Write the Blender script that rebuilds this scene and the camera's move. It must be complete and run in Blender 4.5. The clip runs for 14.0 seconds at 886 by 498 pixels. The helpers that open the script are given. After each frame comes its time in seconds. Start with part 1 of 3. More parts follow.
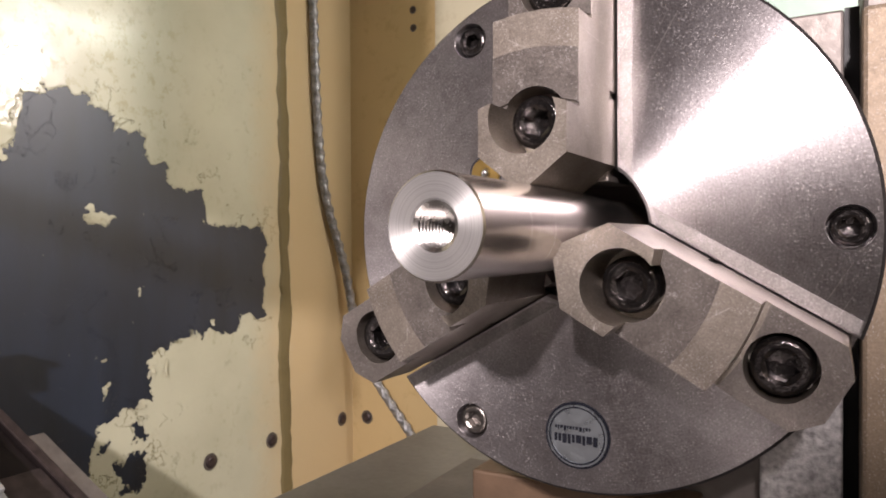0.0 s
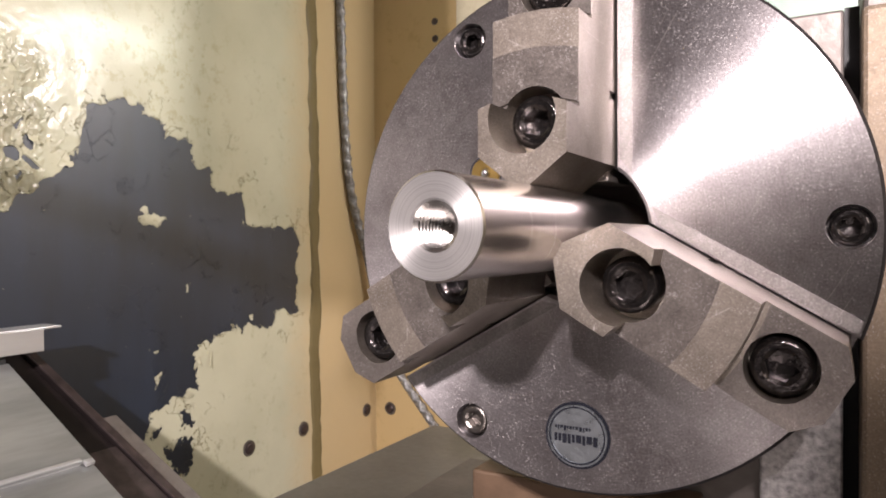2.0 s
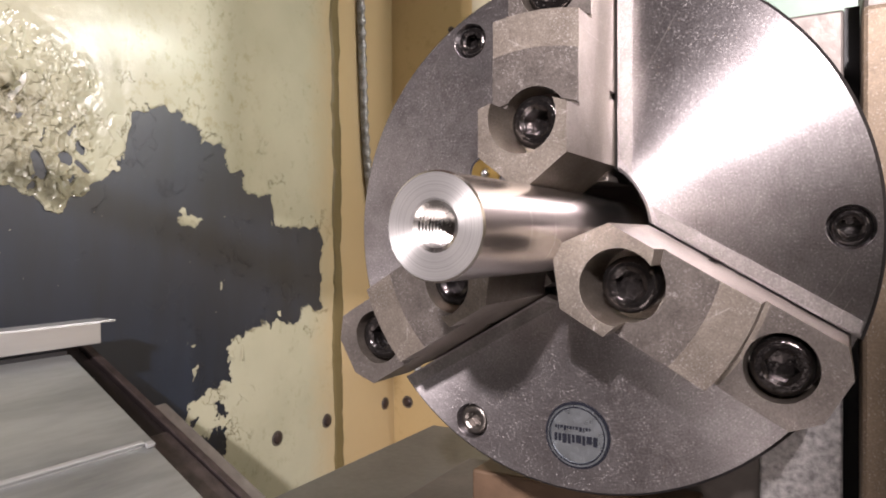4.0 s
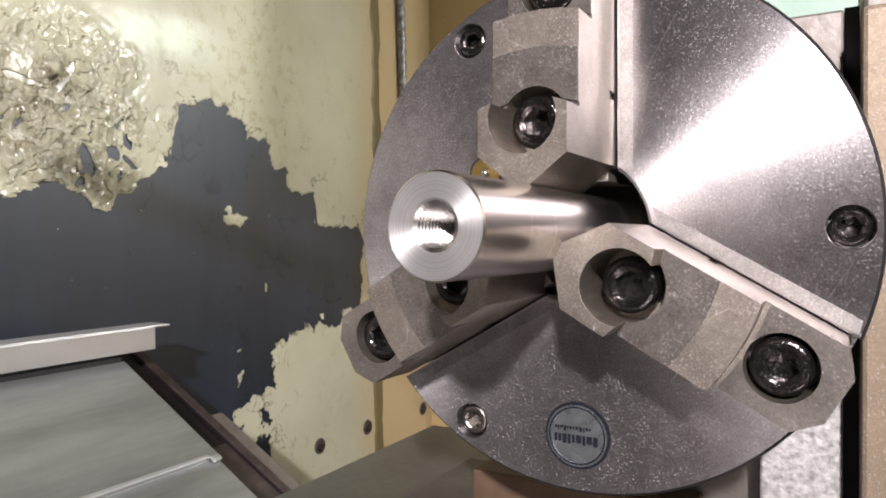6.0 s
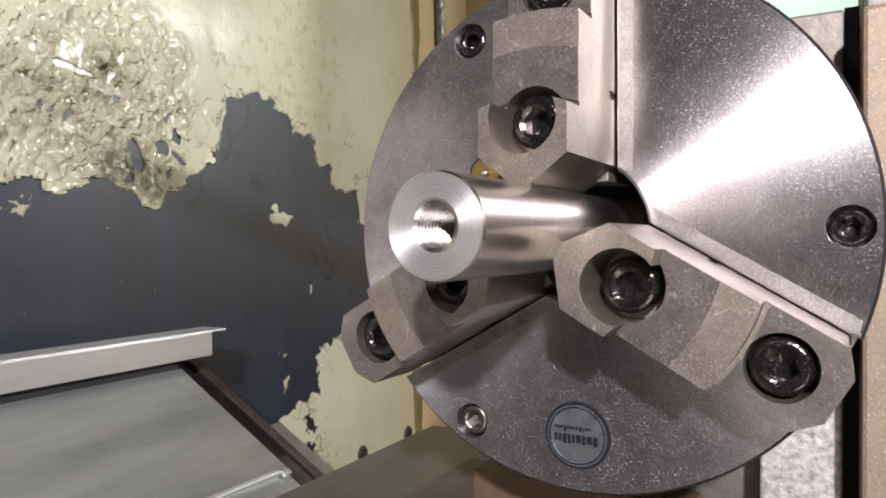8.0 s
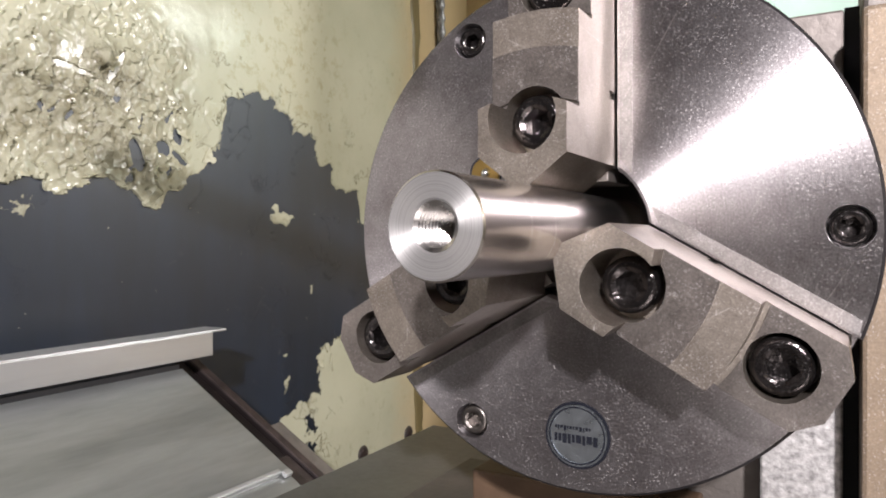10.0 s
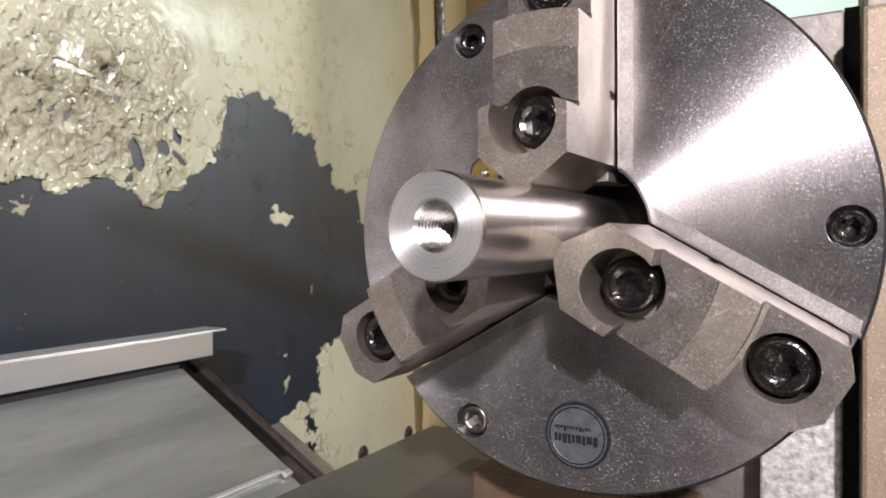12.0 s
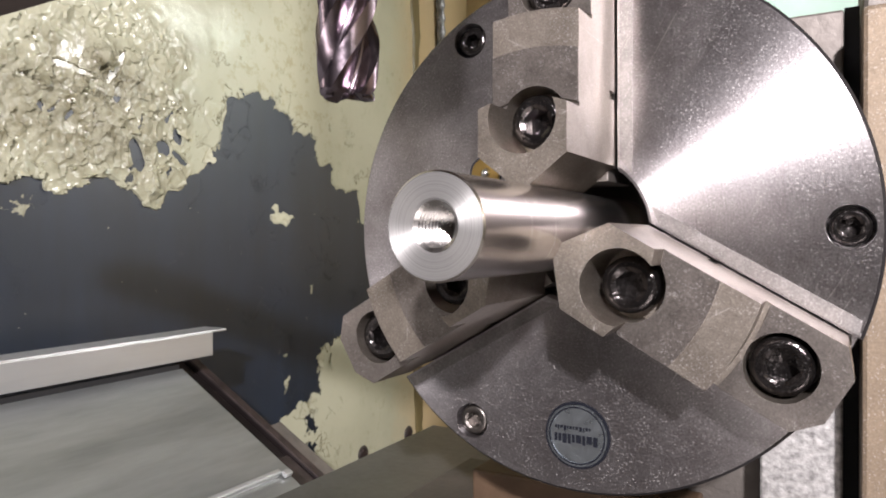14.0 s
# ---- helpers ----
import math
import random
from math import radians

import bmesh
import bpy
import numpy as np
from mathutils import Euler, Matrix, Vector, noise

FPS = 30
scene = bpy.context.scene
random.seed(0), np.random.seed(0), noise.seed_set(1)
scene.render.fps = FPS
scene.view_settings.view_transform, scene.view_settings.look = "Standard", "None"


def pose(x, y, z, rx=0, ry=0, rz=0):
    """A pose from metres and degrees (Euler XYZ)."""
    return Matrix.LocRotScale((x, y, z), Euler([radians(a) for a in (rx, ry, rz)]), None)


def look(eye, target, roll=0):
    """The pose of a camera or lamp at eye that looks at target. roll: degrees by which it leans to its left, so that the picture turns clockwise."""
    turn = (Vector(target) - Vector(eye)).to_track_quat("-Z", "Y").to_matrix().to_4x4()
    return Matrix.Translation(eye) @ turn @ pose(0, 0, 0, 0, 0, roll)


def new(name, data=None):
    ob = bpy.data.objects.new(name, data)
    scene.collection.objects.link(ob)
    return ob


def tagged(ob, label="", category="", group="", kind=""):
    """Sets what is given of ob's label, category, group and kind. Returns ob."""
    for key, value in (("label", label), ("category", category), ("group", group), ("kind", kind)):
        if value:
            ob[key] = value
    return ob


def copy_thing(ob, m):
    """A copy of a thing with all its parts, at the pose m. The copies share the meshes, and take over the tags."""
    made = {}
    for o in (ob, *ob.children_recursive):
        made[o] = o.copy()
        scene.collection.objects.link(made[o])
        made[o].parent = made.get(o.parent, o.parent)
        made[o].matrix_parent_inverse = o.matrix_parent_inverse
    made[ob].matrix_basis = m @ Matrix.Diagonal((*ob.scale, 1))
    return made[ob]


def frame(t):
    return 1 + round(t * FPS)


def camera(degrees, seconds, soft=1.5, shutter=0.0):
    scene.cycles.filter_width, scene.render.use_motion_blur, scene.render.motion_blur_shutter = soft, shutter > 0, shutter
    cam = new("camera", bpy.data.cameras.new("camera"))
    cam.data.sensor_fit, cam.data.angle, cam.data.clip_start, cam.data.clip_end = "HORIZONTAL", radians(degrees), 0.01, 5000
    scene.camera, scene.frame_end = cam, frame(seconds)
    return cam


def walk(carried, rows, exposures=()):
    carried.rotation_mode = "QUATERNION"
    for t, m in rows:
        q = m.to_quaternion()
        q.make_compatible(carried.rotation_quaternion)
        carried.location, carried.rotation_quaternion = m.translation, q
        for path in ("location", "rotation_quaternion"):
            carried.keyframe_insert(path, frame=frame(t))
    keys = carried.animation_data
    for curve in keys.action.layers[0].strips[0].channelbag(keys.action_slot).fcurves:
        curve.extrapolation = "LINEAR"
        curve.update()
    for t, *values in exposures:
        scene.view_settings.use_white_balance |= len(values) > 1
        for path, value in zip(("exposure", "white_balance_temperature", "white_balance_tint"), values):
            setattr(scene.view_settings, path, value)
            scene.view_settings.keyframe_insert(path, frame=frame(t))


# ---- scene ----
# the camera rides on the machine table together with the chuck: the table first runs back, then to the left
TABLE = [(0.0, 0.184, 0.1478), (0.5, 0.184, 0.1478), (0.75, 0.184, 0.1410), (1.0, 0.184, 0.1302), (1.5, 0.184, 0.0997), (2.0, 0.184, 0.0660),
         (2.5, 0.184, 0.0335), (3.0, 0.184, 0.0050), (3.2, 0.184, 0.0), (3.9, 0.184, 0.0), (4.3, 0.176, 0.0), (5.3, 0.1255, 0.0),
         (5.5, 0.1158, 0.0), (6.0, 0.0886, 0.0), (6.5, 0.0610, 0.0), (7.0, 0.0375, 0.0), (7.5, 0.0190, 0.0), (8.0, 0.0010, 0.0),
         (8.2, 0.0, 0.0), (14.0, 0.0, 0.0)]
# height of the cutter's tip while the spindle head comes down
HEAD = [(0.0, 0.112), (10.6, 0.112), (11.4, 0.092), (12.0, 0.0715), (12.5, 0.0592), (13.0, 0.0474), (13.1, 0.0449), (13.5, 0.0361), (13.8, 0.0288), (13.9, 0.0270), (14.0, 0.0259)]

cam = camera(64.34, 14.0, soft=1.9)
walk(cam, [(t, pose(0.0893 + x, -0.2593 + y, -0.0033, 89.23, 0.30, 29.73)) for t, x, y in TABLE],
     [(0.0, 0.03, 6800, 17.0), (1.0, 0.03, 6800, 17.0), (2.0, 0.14, 6780, 17.0), (3.2, 0.10, 6760, 17.0), (5.3, 0.0, 6530, 12.0), (7.5, 0.0, 6390, 10.0), (14.0, 0.0, 6390, 10.0)])

# ---------------------------------------------------------------- light
world = bpy.data.worlds.new("world")
scene.world = world
world.use_nodes = True
world.node_tree.nodes["Background"].inputs[0].default_value = (0.9, 0.95, 1.0, 1)
world.node_tree.nodes["Background"].inputs[1].default_value = 0.012


def area_lamp(name, eye, target, sx, sy, power, colour):
    data = bpy.data.lights.new(name, "AREA")
    data.shape, data.size, data.size_y, data.energy, data.color = "RECTANGLE", sx, sy, power, colour
    ob = new(name, data)
    ob.matrix_world = look(eye, target)
    return ob


area_lamp("work_light_door", (0.50, -1.10, 0.48), (0.05, 0.0, 0.0), 0.05, 0.05, 41.0, (1.0, 0.935, 0.945))
area_lamp("work_light_rear", (0.51, 0.93, 0.475), (-0.5, 0.60, 0.0), 0.16, 0.10, 5.8, (1.0, 0.95, 0.95))
area_lamp("work_light_left", (-0.55, -0.60, 0.04), (-0.1, 0.0, 0.0), 0.06, 0.46, 0.50, (1.0, 0.88, 0.78))
area_lamp("work_light_right", (0.95, -0.55, 0.32), (0.1, 0.0, 0.0), 0.14, 0.10, 1.3, (1.0, 0.94, 0.92))
area_lamp("work_light_strip", (0.05, 0.935, 0.485), (-0.583, 0.92, 0.1), 0.42, 0.04, 0.9, (0.90, 1.0, 0.92))
# unseen overhead lamp, added as weak fill for the walls
area_lamp("fill_light_top", (0.1, -0.1, 1.27), (0.1, 0.1, 0.0), 0.9, 0.12, 0.35, (1.0, 0.93, 0.86))


# ---------------------------------------------------------------- materials
def mat_nodes(name):
    m = bpy.data.materials.new(name)
    m.use_nodes = True
    nt = m.node_tree
    return m, nt, nt.nodes["Principled BSDF"]


def node(nt, kind, **values):
    n = nt.nodes.new(kind)
    for key, value in values.items():
        if key == "operation":
            n.operation = value
        elif key == "data_type":
            n.data_type = value
        elif key == "blend":
            n.blend_type = value
        elif key == "feature":
            n.feature = value
        elif key == "direction":
            n.direction_type = value
        elif key == "axis":
            n.axis = value
        else:
            n.inputs[key.replace("_", " ")].default_value = value
    return n


def ramp(nt, src, stops):
    n = nt.nodes.new("ShaderNodeValToRGB")
    el = n.color_ramp.elements
    el[0].position, el[0].color = stops[0][0], (*stops[0][1], 1)
    el[1].position, el[1].color = stops[-1][0], (*stops[-1][1], 1)
    for p, c in stops[1:-1]:
        e = el.new(p)
        e.color = (*c, 1)
    nt.links.new(src, n.inputs[0])
    return n.outputs[0]


def grey(v):
    return (v, v, v)


def noise_tex(nt, scale, detail=4.0, rough=0.55, coords="Object", stretch=None):
    tc = nt.nodes.new("ShaderNodeTexCoord")
    src = tc.outputs[coords]
    if stretch:
        mp = nt.nodes.new("ShaderNodeMapping")
        mp.inputs["Scale"].default_value = stretch
        nt.links.new(src, mp.inputs[0])
        src = mp.outputs[0]
    n = node(nt, "ShaderNodeTexNoise", Scale=scale, Detail=detail, Roughness=rough)
    nt.links.new(src, n.inputs["Vector"])
    return n.outputs[0]


def bump(nt, height, bsdf, strength, distance):
    b = node(nt, "ShaderNodeBump", Strength=strength, Distance=distance)
    nt.links.new(height, b.inputs["Height"])
    nt.links.new(b.outputs[0], bsdf.inputs["Normal"])
    return b


def mixc(nt, fac, a, b, blend="MIX"):
    n = nt.nodes.new("ShaderNodeMix")
    n.data_type, n.blend_type = "RGBA", blend
    for socket, value in ((n.inputs[0], fac), (n.inputs[6], a), (n.inputs[7], b)):
        if isinstance(value, (int, float)):
            socket.default_value = value
        elif isinstance(value, tuple):
            socket.default_value = (*value, 1)
        else:
            nt.links.new(value, socket)
    return n.outputs[2]


def math_node(nt, op, a, b=None, clamp=False):
    n = nt.nodes.new("ShaderNodeMath")
    n.operation, n.use_clamp = op, clamp
    for socket, value in zip(n.inputs, (a, b)):
        if value is None:
            continue
        if isinstance(value, (int, float)):
            socket.default_value = value
        else:
            nt.links.new(value, socket)
    return n.outputs[0]


def steel(name, base, rough, grain=900.0, spread=0.25, metal=1.0, relief=0.15, aniso=0.0, axis="Y", stretch=None, specks=0.0, blotch=25.0, scratches=0.0, dust=0.3, dots=0.0):
    """Machined or ground metal: broad stains, fine grain in gloss and relief, bright specks of dust."""
    m, nt, p = mat_nodes(name)
    p.inputs["Metallic"].default_value = metal
    broad = noise_tex(nt, blotch, 5.0, 0.6, stretch=stretch)
    fine = noise_tex(nt, grain, 3.0, 0.6, stretch=stretch)
    dark = tuple(c * (1 - spread) for c in base)
    col = ramp(nt, broad, [(0.3, dark), (0.7, base)])
    if specks:
        col = mixc(nt, 1.0, col, ramp(nt, noise_tex(nt, specks * 0.8, 2.0, 0.5), [(0.32, grey(0.84)), (0.68, grey(1.12))]), "MULTIPLY")
    if specks:
        spark = noise_tex(nt, specks * 0.85, 2.0, 0.6)
        some = math_node(nt, "MULTIPLY", math_node(nt, "SUBTRACT", noise_tex(nt, 130.0, 4.0, 0.7), 0.39), 5.0, True)
        mask = math_node(nt, "MULTIPLY", math_node(nt, "MULTIPLY", math_node(nt, "SUBTRACT", spark, 0.588), 14.0, True), some)
        col = mixc(nt, math_node(nt, "MULTIPLY", mask, dust), col, (0.70, 0.67, 0.66))
        rough_in = math_node(nt, "ADD", math_node(nt, "MULTIPLY", fine, 0.22), rough - 0.11)
        rough_in = math_node(nt, "ADD", rough_in, math_node(nt, "MULTIPLY", mask, 0.3 * dust))
        metal_in = math_node(nt, "SUBTRACT", metal, math_node(nt, "MULTIPLY", mask, 0.8 * dust), True)
        nt.links.new(metal_in, p.inputs["Metallic"])
    else:
        rough_in = math_node(nt, "ADD", math_node(nt, "MULTIPLY", fine, 0.22), rough - 0.11)
    if scratches:
        tc = nt.nodes.new("ShaderNodeTexCoord")
        mp = nt.nodes.new("ShaderNodeMapping")
        mp.inputs["Scale"].default_value = (900.0, 1.0, 22.0)
        turn = nt.nodes.new("ShaderNodeMapping")
        turn.inputs["Rotation"].default_value = (0, radians(-30), 0)
        nt.links.new(tc.outputs["Object"], turn.inputs[0])
        nt.links.new(turn.outputs[0], mp.inputs[0])
        lines = node(nt, "ShaderNodeTexNoise", Scale=1.0, Detail=1.0)
        nt.links.new(mp.outputs[0], lines.inputs["Vector"])
        here = math_node(nt, "MULTIPLY", math_node(nt, "SUBTRACT", noise_tex(nt, 18.0, 3.0), 0.50), 6.0, True)
        mark = math_node(nt, "MULTIPLY", math_node(nt, "GREATER_THAN", lines.outputs[0], 0.715), here)
        col = mixc(nt, math_node(nt, "MULTIPLY", mark, scratches), col, (0.78, 0.74, 0.70))
        stain = ramp(nt, noise_tex(nt, 55.0, 6.0, 0.72), [(0.36, (0.74, 0.72, 0.72)), (0.55, (1, 1, 1))])
        col = mixc(nt, 0.8, col, stain, "MULTIPLY")
    if dots:
        # dried droplets and swarf dust, a fraction of a millimetre each, thick in places
        tc = nt.nodes.new("ShaderNodeTexCoord")
        for cells, size, share in ((1000.0, 0.27, 0.40), (440.0, 0.13, 0.56)):
            vor = node(nt, "ShaderNodeTexVoronoi", Scale=cells)
            nt.links.new(tc.outputs["Object"], vor.inputs["Vector"])
            pick = nt.nodes.new("ShaderNodeSeparateColor")
            nt.links.new(vor.outputs["Color"], pick.inputs[0])
            drop = math_node(nt, "MULTIPLY", math_node(nt, "SUBTRACT", math_node(nt, "MULTIPLY", pick.outputs[1], size), vor.outputs["Distance"]), 22.0, True)
            thick = math_node(nt, "ADD", math_node(nt, "MULTIPLY", noise_tex(nt, 34.0, 3.0, 0.6), 1.3), -0.65 + share)
            drop = math_node(nt, "MULTIPLY", drop, math_node(nt, "GREATER_THAN", pick.outputs[0], thick))
            drop = math_node(nt, "MULTIPLY", drop, dots)
            col = mixc(nt, drop, col, (0.80, 0.77, 0.75))
            rough_in = math_node(nt, "ADD", rough_in, math_node(nt, "MULTIPLY", drop, 0.15))
            source = p.inputs["Metallic"].links[0].from_socket if p.inputs["Metallic"].links else metal
            nt.links.new(math_node(nt, "SUBTRACT", source, math_node(nt, "MULTIPLY", drop, 0.6), True), p.inputs["Metallic"])
    nt.links.new(col, p.inputs["Base Color"])
    nt.links.new(rough_in, p.inputs["Roughness"])
    b = bump(nt, fine, p, relief, 0.0004)
    if aniso:
        p.inputs["Anisotropic"].default_value = aniso
        p.inputs["Anisotropic Rotation"].default_value = 0.25
        t = node(nt, "ShaderNodeTangent", direction="RADIAL", axis=axis)
        nt.links.new(t.outputs[0], p.inputs["Tangent"])
    return m


FACE = steel("turned_steel_face", (0.370, 0.346, 0.352), 0.345, 900.0, 0.25, metal=0.93, relief=0.03, aniso=0.93, scratches=0.6, dust=0.62, axis="Y", specks=1500.0, dots=0.27)
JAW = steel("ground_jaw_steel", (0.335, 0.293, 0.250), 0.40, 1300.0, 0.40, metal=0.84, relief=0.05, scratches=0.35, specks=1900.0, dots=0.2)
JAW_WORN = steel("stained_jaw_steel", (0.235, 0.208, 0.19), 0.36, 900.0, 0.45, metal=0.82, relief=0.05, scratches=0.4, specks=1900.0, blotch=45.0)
ROD = steel("turned_bar_steel", (0.60, 0.56, 0.53), 0.24, 60.0, 0.04, relief=0.02, stretch=(0.02, 40, 0.02))
ROD_END = steel("faced_bar_end", (0.41, 0.40, 0.395), 0.56, 300.0, 0.1, metal=0.75, relief=0.03, aniso=0.90, axis="Y")


def tool_rings(m, pitch, low):
    """Concentric tool marks about the y axis, as a fine change of tint and gloss."""
    nt = m.node_tree
    p = nt.nodes["Principled BSDF"]
    tc = nt.nodes.new("ShaderNodeTexCoord")
    sep = nt.nodes.new("ShaderNodeSeparateXYZ")
    nt.links.new(tc.outputs["Object"], sep.inputs[0])
    x, z = sep.outputs[0], sep.outputs[2]
    r = math_node(nt, "SQRT", math_node(nt, "ADD", math_node(nt, "MULTIPLY", x, x), math_node(nt, "MULTIPLY", z, z)))
    rings = node(nt, "ShaderNodeTexNoise", Scale=1.0, Detail=3.0)
    rings.noise_dimensions = "1D"
    nt.links.new(math_node(nt, "DIVIDE", r, pitch), rings.inputs["W"])
    tint = ramp(nt, rings.outputs[0], [(0.32, grey(low)), (0.62, grey(1.05))])
    nt.links.new(mixc(nt, 1.0, p.inputs["Base Color"].links[0].from_socket, tint, "MULTIPLY"), p.inputs["Base Color"])
    return m


tool_rings(ROD_END, 0.0004, 0.84)
tool_rings(FACE, 0.0006, 0.955)
THREAD = steel("cut_thread_steel", (0.55, 0.52, 0.50), 0.25, 300.0)
BOLT = steel("black_oxide_steel", (0.062, 0.055, 0.054), 0.17, 420.0, 0.5, metal=0.9, relief=0.7, blotch=260.0, dots=0.25)
BOLT_GREY = steel("worn_oxide_steel", (0.16, 0.145, 0.135), 0.33, 500.0, 0.4, metal=0.95)
BRASS = steel("brass", (0.62, 0.42, 0.14), 0.35, 300.0, 0.3)
CHROME = steel("bright_ball_steel", (0.8, 0.8, 0.8), 0.12, 300.0, 0.05)
LAND = steel("ground_slot_land", (0.30, 0.280, 0.274), 0.46, 700.0, 0.35, metal=0.85, relief=0.05, scratches=0.4, specks=1500.0, blotch=120.0)
RIM = steel("shaded_edge_steel", (0.045, 0.042, 0.046), 0.45, 300.0, 0.4, metal=0.5)
BADGE = steel("badge_silver", (0.47, 0.51, 0.55), 0.30, 200.0, 0.1)
INK = steel("badge_navy_ink", (0.008, 0.009, 0.014), 0.75, 200.0, 0.1, metal=0.0)
INK.node_tree.nodes["Principled BSDF"].inputs["Specular IOR Level"].default_value = 0.12
CAST = steel("milled_casting", (0.62, 0.60, 0.59), 0.52, 260.0, 0.62, metal=0.70, relief=0.9, blotch=330.0)
CAST_GREY = steel("grey_casting", (0.21, 0.185, 0.17), 0.5, 260.0, 0.3, metal=0.6, relief=0.5, blotch=50.0)
CAST_DARK = steel("oily_casting", (0.20, 0.18, 0.165), 0.5, 300.0, 0.4, metal=0.7, relief=0.5)
RISER = steel("oily_brown_iron", (0.15, 0.095, 0.060), 0.5, 240.0, 0.4, metal=0.35, relief=0.5, blotch=40.0)
BAR = steel("tan_ground_iron", (0.235, 0.178, 0.125), 0.55, 300.0, 0.2, metal=0.35, relief=0.35, blotch=60.0, specks=1300.0)
TABLE_TOP = steel("table_steel", (0.27, 0.262, 0.25), 0.40, 200.0, 0.3, metal=0.8, blotch=14.0)
# black that stands in for the shade in gaps and in the bore
DARK = steel("gap_shade_black", (0.02, 0.02, 0.022), 0.6, 200.0, 0.3, metal=0.0)
TRAY = steel("oily_sheet_steel", (0.55, 0.57, 0.57), 0.38, 90.0, 0.42, metal=0.78, relief=0.05, stretch=(1, 0.16, 1), blotch=30.0)
RAIL = steel("dark_rail_steel", (0.028, 0.021, 0.021), 0.40, 200.0, 0.4, metal=0.6, blotch=30.0)
RUST = steel("reddish_worn_steel", (0.095, 0.072, 0.070), 0.4, 200.0, 0.5, metal=0.6, blotch=60.0)
LIP = steel("bright_angle_steel", (0.57, 0.575, 0.58), 0.36, 120.0, 0.25, metal=0.62, stretch=(1, 0.1, 1))
CUTTER = steel("coated_carbide", (0.25, 0.205, 0.235), 0.2, 400.0, 0.2)
HEAD_PAINT = steel("brown_head_paint", (0.12, 0.08, 0.065), 0.5, 120.0, 0.3, metal=0.0)
HOSE = steel("braided_hose", (0.40, 0.40, 0.40), 0.45, 350.0, 0.65, metal=0.55, relief=1.0, blotch=150.0)
MINT = steel("mint_cover_paint", (0.55, 0.74, 0.64), 0.45, 120.0, 0.1, metal=0.0)


def cream(name, base):
    m, nt, p = mat_nodes(name)
    c = ramp(nt, noise_tex(nt, 3.0, 5.0), [(0.3, tuple(v * 0.82 for v in base)), (0.7, base)])
    grime = ramp(nt, noise_tex(nt, 28.0, 6.0, 0.7), [(0.30, (0.6, 0.52, 0.38)), (0.46, (1, 1, 1))])
    nt.links.new(mixc(nt, 0.35, c, grime, "MULTIPLY"), p.inputs["Base Color"])
    p.inputs["Roughness"].default_value = 0.34
    bump(nt, noise_tex(nt, 120.0, 4.0), p, 0.12, 0.001)
    return m


CREAM = cream("cream_paint", (0.62, 0.57, 0.42))
SEAM_OLIVE = cream("olive_seam", (0.20, 0.16, 0.075))
CREAM_FLAKE = cream("flaked_cream_paint", (0.50, 0.485, 0.345))
GREY_WALL = cream("grey_paint", (0.075, 0.073, 0.073))
CREAM_WARM = cream("yellowed_cream_paint", (0.62, 0.46, 0.23))


